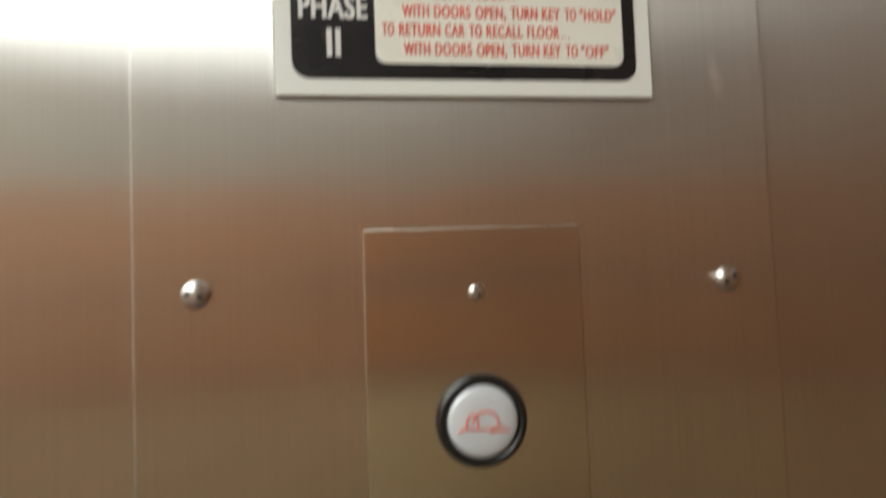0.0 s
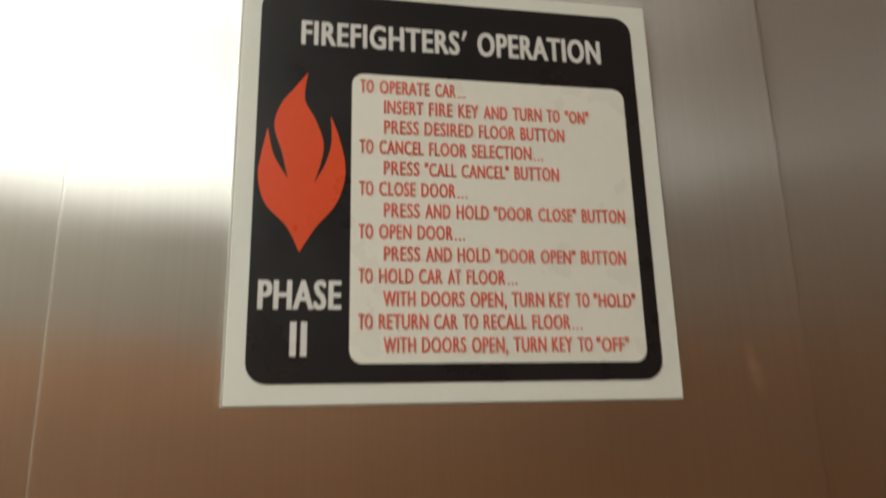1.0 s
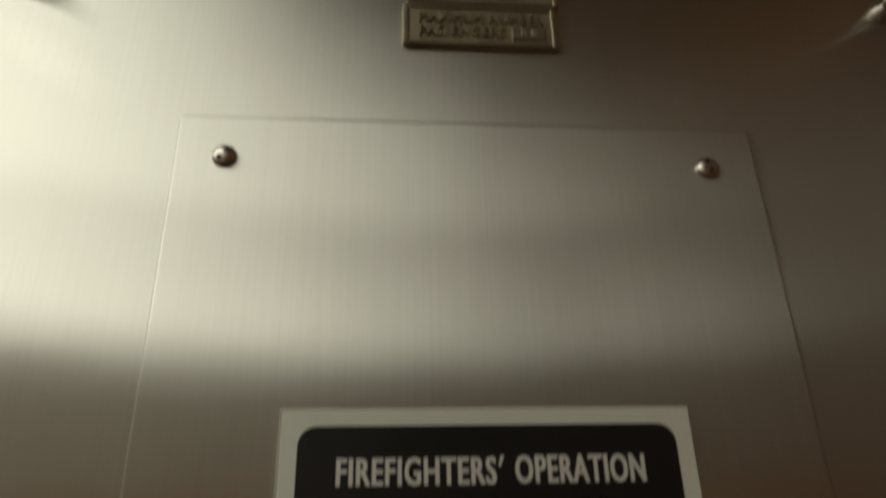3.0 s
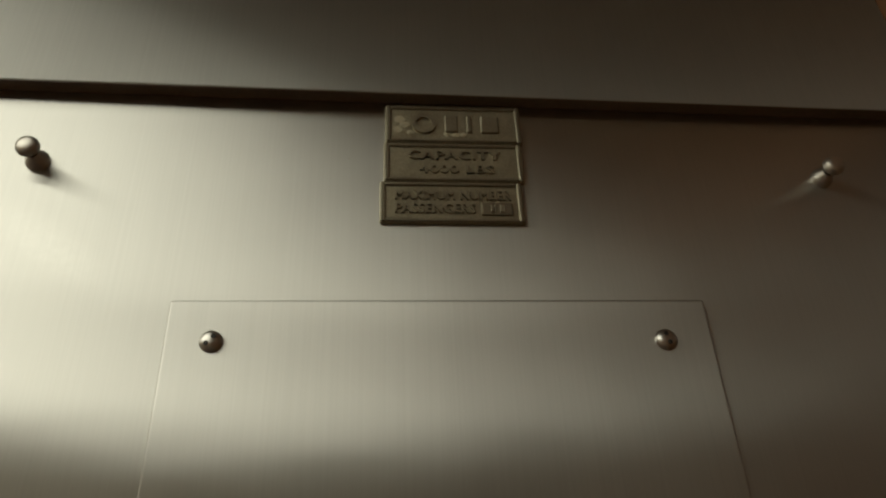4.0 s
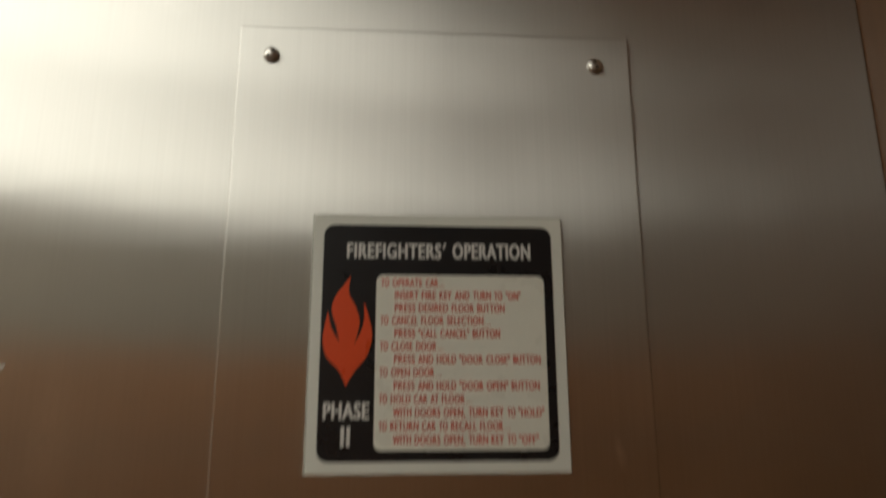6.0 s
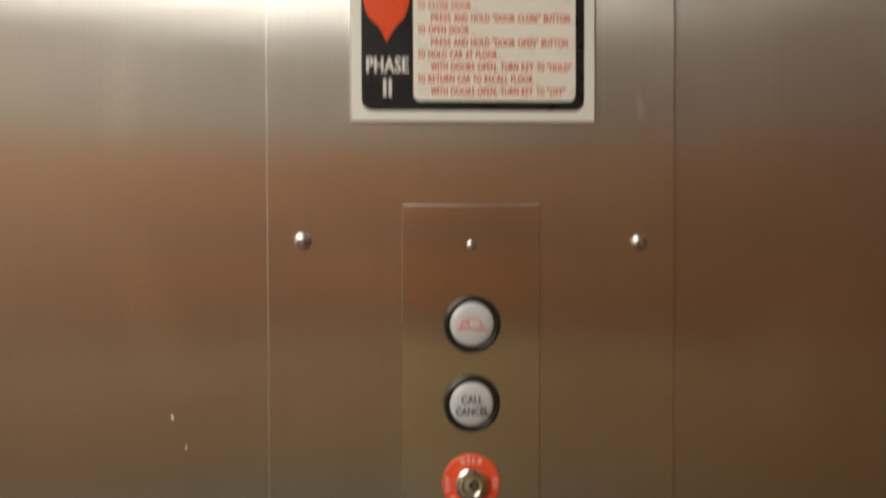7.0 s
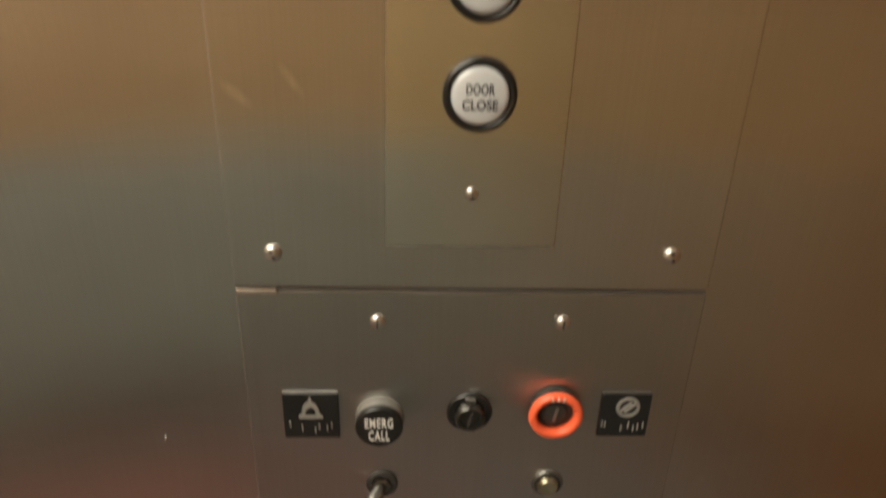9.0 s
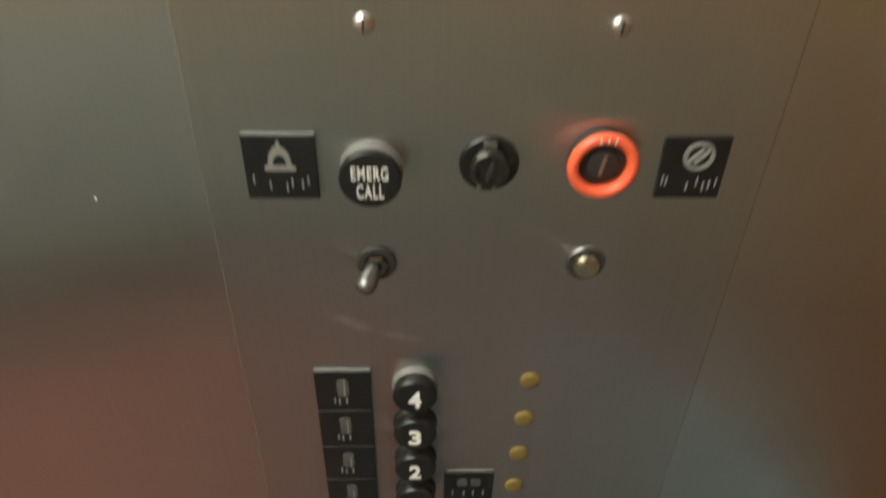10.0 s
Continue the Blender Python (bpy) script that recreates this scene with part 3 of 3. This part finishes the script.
# each line: its words and where each of them begins and ends, in millimetres
LINES = [("TO OPERATE CAR ...", ((-34.0, -29.3), (-27.3, -9.7), (-7.7, -0.3), (0.3, 3.2))),
         ("INSERT FIRE KEY AND TURN TO \"ON\"", ((-25.8, -12.0), (-10.1, -1.6), (0.4, 7.6), (9.5, 18.2), (20.2, 31.0), (32.9, 37.8), (39.9, 48.8))),
         ("PRESS DESIRED FLOOR BUTTON", ((-25.8, -13.7), (-11.8, 5.5), (7.6, 20.7), (22.7, 39.0))),
         ("TO CANCEL FLOOR SELECTION ...", ((-34.1, -29.4), (-27.4, -12.2), (-10.3, 2.9), (4.8, 26.3), (27.0, 30.7))),
         ("PRESS \"CALL CANCEL\" BUTTON", ((-25.9, -13.7), (-11.9, -0.9), (0.9, 17.8), (19.8, 36.0))),
         ("TO CLOSE DOOR ...", ((-34.1, -29.4), (-27.5, -15.1), (-13.2, -1.4), (-0.8, 2.8))),
         ("PRESS AND HOLD \"DOOR CLOSE\" BUTTON", ((-25.9, -13.8), (-12.0, -3.3), (-1.2, 10.0), (11.8, 25.6), (27.6, 41.4), (43.4, 59.5))),
         ("TO OPEN DOOR ...", ((-34.2, -29.4), (-27.5, -16.7), (-14.7, -2.7), (-2.1, 1.5))),
         ("PRESS AND HOLD \"DOOR OPEN\" BUTTON", ((-25.9, -13.9), (-12.0, -3.3), (-1.3, 9.9), (11.8, 25.7), (27.6, 40.1), (42.0, 58.4))),
         ("TO HOLD CAR AT FLOOR ...", ((-34.2, -29.5), (-27.5, -16.2), (-14.4, -6.6), (-4.8, -0.3), (1.6, 14.8), (15.5, 19.0))),
         ("WITH DOORS OPEN, TURN KEY TO \"HOLD\"", ((-26.2, -15.7), (-13.7, 0.7), (2.6, 14.9), (16.7, 27.8), (29.7, 37.1), (39.1, 43.9), (45.5, 60.6))),
         ("TO RETURN CAR TO RECALL FLOOR ...", ((-34.1, -29.5), (-27.6, -11.6), (-9.7, -1.9), (-0.2, 4.9), (6.8, 21.4), (23.3, 36.6), (37.2, 40.9))),
         ("WITH DOORS OPEN, TURN KEY TO \"OFF\"", ((-26.1, -15.8), (-13.8, 0.7), (2.6, 14.7), (16.6, 27.8), (29.7, 36.8), (38.8, 43.9), (45.4, 56.9)))]
for i, (words, spans) in enumerate(LINES):
    top = 0.0358 - 0.00747 * i
    for word, (a, b) in zip(words.split(), spans):
        low = top - (0.0059 if "," in word else 0.0049)
        if word == "...":
            for k in range(3):
                d = (a + (b - a) * (0.12 + 0.38 * k)) / 1000
                part("full_stop", prism(rrect(d - 0.00028, top - 0.0049, d + 0.00028, top - 0.00434), P - 0.0004, P - 0.0006), RED_PRINT, sign)
        else:
            lettering(word, a / 1000, b / 1000, low, top, P - 0.0004, RED_PRINT, sign, bold=0.001, depth=0.0002, space=1.08, fat=0.00011)


# ---- nameplates over the cover ----
def nameplate(x0, x1, z0, z1, label, lines=(), tilt=0.0):
    cx, cz = (x0 + x1) / 2, (z0 + z1) / 2
    w, h = (x1 - x0) / 2, (z1 - z0) / 2
    ob = thing("nameplate", cx, 0.0, cz, label, "nameplate", "capacity plates")
    ob.rotation_euler = (0, radians(tilt), 0)
    part("plate", prism(rrect(-w, -h, w, h, 0.0006, 2), 0, -0.0016, 0.0006), PEWTER_FIELD, ob)
    rim = bmesh.new()
    for a in ((-w + 0.0004, -w + 0.0030, -h + 0.0004, h - 0.0004), (w - 0.0030, w - 0.0004, -h + 0.0004, h - 0.0004), (-w + 0.0030, w - 0.0030, h - 0.0026, h - 0.0004), (-w + 0.0030, w - 0.0030, -h + 0.0004, -h + 0.0026)):
        add = block(a[0], a[1], -0.0028, -0.0014, a[2], a[3], 0.0005, 1)
        me = bpy.data.meshes.new("tmp")
        add.to_mesh(me)
        add.free()
        rim.from_mesh(me)
        bpy.data.meshes.remove(me)
    part("rim", rim, PEWTER, ob, "raised worn rim")
    for words, a, b, c, d in lines:
        lettering(words, a, b, c, d, -0.0016, PEWTER, ob, depth=0.0011, space=1.08, fat=0.00022)
    return ob


maker = nameplate(-0.0288, 0.0465, 2.1234, 2.1490, "tarnished metal maker's plate with four raised shapes and glue residue")
# the maker's mark, as plain raised shapes
part("emblem", lathe([(0.0066, -0.0012), (0.0066, -0.0030), (0.0042, -0.0030), (0.0042, -0.0012)], 28, False), PEWTER, maker, "raised plain ring", at=pose(-0.0165, 0, 0.0))
for ex, ew in ((-0.0015, 0.0035), (0.0085, 0.0014), (0.0200, 0.0050)):
    part("emblem", block(ex - ew, ex + ew, -0.0030, -0.0012, -0.0058, 0.0058, 0.0006, 1), PEWTER, maker, "raised plain bar")
blob = bmesh.new()
for bx, bz, br in ((-0.030, 0.003, 0.0035), (-0.027, -0.0005, 0.0030), (-0.031, -0.004, 0.0028), (-0.024, -0.006, 0.0022), (-0.004, -0.0068, 0.0022), (0.001, -0.0073, 0.0026), (0.005, -0.007, 0.0020)):
    ring = [blob.verts.new((bx + br * (0.75 + 0.35 * random.random()) * math.cos(k * 0.7), -0.0018 - 0.0002 * random.random(), bz + 0.8 * br * (0.7 + 0.4 * random.random()) * math.sin(k * 0.7))) for k in range(9)]
    mid = blob.verts.new((bx, -0.0023, bz))
    for k in range(9):
        blob.faces.new((ring[k], ring[(k + 1) % 9], mid))
part("residue", blob, RESIDUE, maker, "patches of pale old glue")
nameplate(-0.0297, 0.0453, 2.0978, 2.1228, "tarnished metal plate with raised capacity lettering", [("CAPACITY", -0.0245, 0.0255, 0.0018, 0.0073), ("4000 LBS", -0.0185, 0.0215, -0.0072, -0.0020)])
third = nameplate(-0.0318, 0.0432, 2.0724, 2.0974, "tarnished metal plate with raised passenger number lettering", [("MAXIMUM NUMBER", -0.0295, 0.0310, 0.0014, 0.0070), ("PASSENGERS", -0.0295, 0.0120, -0.0068, -0.0012)])
part("number_patch", block(0.0150, 0.0315, -0.0026, -0.0012, -0.0080, -0.0002, 0.0004, 1), PEWTER_DARK, third, "small darker stamped patch")
for k in range(2):
    part("number_bar", block(0.0195 + 0.005 * k, 0.0220 + 0.005 * k, -0.0030, -0.0025, -0.0064, -0.0018, 0.0004, 1), PEWTER, third)


# ---- pad studs ----
def pad_stud(x, z):
    ob = thing("pad_stud", x, 0.0, z, "polished metal pad hanging stud with a mushroom head", "stud", "pad studs")
    ob.scale = (0.87, 0.95, 0.87)
    part("collar", lathe([(0.0068, 0), (0.0068, -0.0020), (0.0060, -0.0036), (0.0040, -0.0060), (0.0030, -0.0075)], 28), STUD, ob, smooth=45)
    part("neck", lathe([(0.0031, -0.005), (0.0028, -0.0080), (0.0032, -0.0107)], 20, False), DARK_NICKEL, ob, smooth=45)
    part("head", lathe([(0.0030, -0.0100), (0.0052, -0.0108), (0.0064, -0.0122), (0.0064, -0.0140), (0.0055, -0.0158), (0.0034, -0.0168), (0, -0.0171)], 28), STUD, ob, smooth=45)


pad_stud(-0.2040, 2.1075)
pad_stud(0.2150, 2.1045)

# ---- lower panel with the floor buttons ----
LZ = 1.243
lower = thing("floor_button_panel", 0, 0, LZ, "worn brushed steel elevator panel with floor buttons and switches", "control panel")
ground_edges(part("cover_plate", prism(rrect(-0.1272, 0.72 - LZ, 0.1272, 1.3222 - LZ, 0.0015, 3), 0.0, -0.0018, 0.0007, 2), STEEL_LOWER, lower), EDGE_DULL)
part("worn_lip", block(-0.1265, -0.1045, -0.0034, -0.0010, 1.3208 - LZ, 1.3240 - LZ, 0.0009), STUD, lower, "short bright worn lip at the joint")
part("joint", block(-0.1042, 0.1262, -0.0019, 0.0, 1.3223 - LZ, 1.3246 - LZ), SEAM_GREY, lower, "dark gap between the two plates")
LF = -0.0018
for sx in (-0.0518, 0.0502):
    screw(lower, sx, LF, 1.304 - LZ, 0.0044, "slot", 4)


def tag_plate(x0, x1, z0, z1, label, edge=DARK_NICKEL):
    cx, cz = (x0 + x1) / 2, (z0 + z1) / 2
    w, h = (x1 - x0) / 2, (z1 - z0) / 2
    ob = part("tag", prism(rrect(-w, -h, w, h, 0.0006, 2), 0, -0.0010, 0.0003), edge, lower, label, at=pose(cx, LF, cz - LZ))
    part("tag_face", prism(rrect(-w + 0.0002, -h + 0.0002, w - 0.0002, h - 0.0002, 0.0005, 2), -0.0010, -0.0024, 0.0003, 1), BLACK_TAG, ob, "black enamel face")
    return ob


def bars(ob, spots, w, h, y=-0.0024):
    for bx, bz in spots:
        part("relief_bar", block(bx - w, bx + w, y - 0.0006, y, bz - h, bz + h, 0.0002, 1), TAG_GREY, ob)


bell = tag_plate(-0.1072, -0.0750, 1.2250, 1.2572, "black tactile tag with a bell symbol", SATIN)
TY = -0.0024
part("bell_symbol", prism([(-0.0068, -0.0012), (-0.0068, 0.0008), (-0.0052, 0.0018), (-0.0044, 0.0068), (-0.0026, 0.0098), (-0.0008, 0.0106), (-0.0006, 0.0132), (0.0006, 0.0132), (0.0008, 0.0106), (0.0026, 0.0098), (0.0044, 0.0068), (0.0052, 0.0018), (0.0068, 0.0008), (0.0068, -0.0012)], TY, TY - 0.0008), TAG_GREY, bell, "raised pale bell symbol")
part("bell_mouth", prism([(0.0030 * math.cos(k * math.pi / 8), 0.0020 + 0.0046 * math.sin(k * math.pi / 8)) for k in range(9)], TY - 0.0007, TY - 0.0010), BLACK_TAG, bell)
bars(bell, ((-0.0122, -0.0058), (-0.0052, -0.0085), (0.0022, -0.0098), (0.0046, -0.0072), (0.0092, -0.0082), (0.0118, -0.0060)), 0.0004, 0.0024)
stop_tag = tag_plate(0.0777, 0.1075, 1.2264, 1.2576, "black tactile tag with a round stop symbol")
part("stop_symbol", lathe([(0.0070, TY), (0.0070, TY - 0.0008), (0.0052, TY - 0.0008), (0.0052, TY)], 28, False), TAG_GREY, stop_tag, "raised pale ring symbol", at=pose(0.0012, 0, 0.0062))
for dx in (-0.0016, 0.0018):
    part("symbol_bar", block(-0.0010, 0.0010, TY - 0.0008, TY, -0.0050, 0.0050, 0.0003, 1), TAG_GREY, stop_tag, at=pose(0.0012 + dx, 0, 0.0062, 0, 42, 0))
bars(stop_tag, ((-0.0128, -0.0058), (-0.0110, -0.0062), (-0.0012, -0.0090), (0.0030, -0.0066), (0.0062, -0.0090), (0.0088, -0.0080), (0.0118, -0.0068)), 0.0004, 0.0024)

# emergency call button
call = part("call_button", lathe([(0.0142, 0), (0.0142, -0.0025), (0.0134, -0.0032), (0.0132, -0.0074)], 44), SATIN, lower, "emergency call button with a black face", at=pose(-0.0513, LF, 1.2396 - LZ), smooth=40)
part("button_face", lathe([(0.0132, -0.0070), (0.0138, -0.0074), (0.0138, -0.0102), (0.0130, -0.0112), (0, -0.0116)], 44), BLACK, call, "black button face", smooth=40)
lettering("EMERG", -0.0080, 0.0080, 0.0004, 0.0070, -0.0114, WHITE, call, bold=0.012, space=1.15)
lettering("CALL", -0.0060, 0.0060, -0.0088, -0.0016, -0.0113, WHITE, call, bold=0.012, space=1.15)

# dark key switch
sw = part("key_switch", lathe([(0.0134, 0), (0.0134, -0.0014), (0.0126, -0.0022), (0.0090, -0.0022)], 44), BLACK, lower, "black key switch with a dull lock barrel", at=pose(0.0010, LF, 1.2430 - LZ), smooth=40)
part("barrel", lathe([(0.0088, 0), (0.0088, -0.0070), (0.0078, -0.0082), (0.0062, -0.0082), (0.0056, -0.0060), (0, -0.0058)], 36), GUN_DARK, sw, smooth=40)
part("keyway", block(-0.0007, 0.0007, -0.0085, -0.005, -0.0050, 0.0050), DARK, sw, at=pose(0, 0, 0, 0, 12, 0))
part("index_tab", block(-0.003, 0.003, -0.0052, -0.002, 0.0082, 0.0118, 0.0006), GUN, sw)
for lx in (-0.0042, 0.0026):
    part("lug", block(lx - 0.0008, lx + 0.0008, -0.0064, -0.002, -0.0112, -0.0078, 0.0004), DULL, sw, "small bright stop lug")

# stop switch with its red guard ring
stop = part("stop_switch", lathe([(0.0105, -0.0040), (0.0125, -0.0042), (0.0145, -0.0052), (0.0152, -0.0070), (0.0148, -0.0088), (0.0135, -0.0100), (0.0120, -0.0100), (0.0104, -0.0086), (0.0100, -0.0060), (0.0105, -0.0040)], 56, False), ORANGE_RED, lower, "bright orange-red stop switch guard ring", at=pose(0.0508, LF + 0.0012, 1.2449 - LZ) @ Matrix.Diagonal((1.05, 1.0, 1.05, 1.0)), smooth=60)
part("collar", lathe([(0.0140, 0.0018), (0.0146, -0.0052), (0.0115, -0.0056)], 36), DARK, stop, "dark switch collar")
part("core", lathe([(0.0100, 0), (0.0100, -0.0040), (0.0070, -0.0044), (0.0066, -0.0060), (0.0055, -0.0066), (0, -0.0066)], 36), DARK, stop, "dark recessed switch core", smooth=40)
part("slot_bar", block(-0.0008, 0.0008, -0.0074, -0.006, -0.0046, 0.0046, 0.0003, 1), DULL, stop, at=pose(0, 0, 0, 0, 10, 0))
for k, a in enumerate((-14, 0, 14)):
    part("letter_bar", block(-0.0003, 0.0003, -0.0104, -0.0098, -0.0013, 0.0013), CREAM, stop, at=pose(0.0128 * math.sin(radians(a)), 0, 0.0128 * math.cos(radians(a)), 0, a, 0))

# toggle switch
tog = part("toggle_switch", lathe([(0.0098, 0), (0.0098, -0.0012), (0.0090, -0.0020), (0.0062, -0.0020), (0.0058, -0.0008), (0, -0.0006)], 36), DARK, lower, "small toggle switch with a metal lever", at=pose(-0.0508, LF, 1.1880 - LZ), smooth=40)
part("nut", lathe([(0.0060, -0.0005), (0.0060, -0.0035), (0.0046, -0.0040), (0.0030, -0.0040)], 6, False), DARK_NICKEL, tog)
part("lever", lathe([(0.0028, -0.001), (0.0036, -0.0050), (0.0050, -0.0100), (0.0052, -0.0128), (0.0045, -0.0156), (0.0028, -0.0172), (0, -0.0177)], 24), GUN, tog, "dark satin metal lever", at=pose(0, 0, 0, 26, 0, -24), smooth=50)

# small lock
lk = part("small_lock", lathe([(0.0100, 0), (0.0100, -0.0010), (0.0092, -0.0018), (0.0066, -0.0014)], 36), GUN, lower, "small round metal lock", at=pose(0.0518, LF, 1.1882 - LZ), smooth=40)
part("recess", lathe([(0.0084, -0.0015), (0.0082, -0.0022), (0.0060, -0.0019)], 32, False), DARK, lk, smooth=40)
part("lock_face", lathe([(0.0064, -0.0005), (0.0064, -0.0040), (0.0055, -0.0058), (0.0030, -0.0064), (0, -0.0065)], 32), BRASS, lk, "worn brass lock face", smooth=40)

# floor buttons, their tags and lamps
for k, digit in enumerate(("4", "3", "2", "")):
    fz = 1.1065 - 0.0312 * k
    fb = part("floor_button", lathe([(0.0128, 0), (0.0128, -0.0030), (0.0122, -0.0038), (0.0116, -0.0042)], 40), SATIN if k == 0 else BLACK, lower, "round floor button with a black face", at=pose(-0.0325, LF, fz - 0.0022 - LZ), smooth=40)
    part("button_face", lathe([(0.0117, -0.0036), (0.0119, -0.0070), (0.0124, -0.0082), (0.0124, -0.0106), (0.0116, -0.0118), (0.0060, -0.0124), (0, -0.0125)], 40), BLACK, fb, "glossy black face", smooth=45)
    if digit:
        lettering(digit, -0.0036, 0.0036, -0.0066, 0.0054, -0.0119, WHITE, fb, bold=0.03, depth=0.0009)
    ft = tag_plate(-0.0884, -0.0570, fz - 0.0217, fz + 0.0090, "black tactile floor number tag", SATIN if k == 0 else BLACK_TAG)
    part("relief_sign", prism([(u * (0.85 + 0.3 * random.random()), w) for u, w in rrect(-0.0036, -0.0040, 0.0030, 0.0092, 0.0022, 3)], TY, TY - 0.0006), TAG_DIM, ft, "worn unreadable raised sign")
    part("relief_line", block(0.0006, 0.0012, TY - 0.0009, TY - 0.0004, -0.0030, 0.0100 - 0.002 * k, 0.0002, 1), TAG_GREY, ft, "thin brighter worn ridge")
    bars(ft, ((-0.0050, -0.0072), (-0.0024, -0.0080), (0.0018, -0.0074)), 0.0005, 0.0022)
    part("indicator_lamp", lathe([(0.0059, 0), (0.0059, -0.0008), (0.0052, -0.0015), (0.0030, -0.0019), (0, -0.0020)], 28), AMBER, lower, "small amber indicator lamp, unlit", at=pose(0.0322 - 0.0006 * k, LF, 1.1062 - 0.0316 * k - LZ), smooth=50)
ft = tag_plate(-0.0147, 0.0168, 0.9960, 1.0267, "black tactile tag with an unreadable relief")
part("relief_sign", prism(rrect(-0.0075, 0.0030, -0.0010, 0.0095, 0.0015), TY, TY - 0.0006), TAG_DIM, ft)
part("relief_sign", prism(rrect(0.0010, 0.0030, 0.0075, 0.0095, 0.0015), TY, TY - 0.0006), TAG_DIM, ft)
bars(ft, ((-0.0100, -0.0040), (-0.0030, -0.0046), (0.0030, -0.0046), (0.0095, -0.0040)), 0.0005, 0.0024)


# ---- dried flecks and scuffs on the steel ----
FLECK = mat("dried_pale_fleck", (0.55, 0.52, 0.47), 0.6, vary=0.2, scale=400)


def fleck(x, z, w, h, y, lean=0.0):
    """A small uneven dried drop on a steel face."""
    bm = bmesh.new()
    ring = []
    for k in range(10):
        a = 2 * math.pi * k / 10
        s = 0.7 + 0.5 * random.random()
        ring.append(bm.verts.new((w * s * math.cos(a), -0.00003, h * s * math.sin(a))))
    mid = bm.verts.new((0, -0.0002, 0))
    for k in range(10):
        bm.faces.new((ring[k], ring[(k + 1) % 10], mid))
    part("dried_fleck", bm, FLECK, return_panel, "tiny pale dried fleck", at=pose(x, y, z, 0, lean, 0), smooth=60)


for fx, fz, fw, fh in ((-0.245, 1.812, 0.0012, 0.0022), (-0.284, 1.850, 0.0010, 0.0020), (-0.178, 1.2225, 0.0010, 0.0012), (-0.186, 1.572, 0.0012, 0.0022), (-0.178, 1.553, 0.0007, 0.0016), (0.150, 1.19, 0.0006, 0.0008)):
    fleck(fx, fz, fw, fh, 0.0)
fleck(-0.048, 2.113, 0.0006, 0.0006, 0.0)
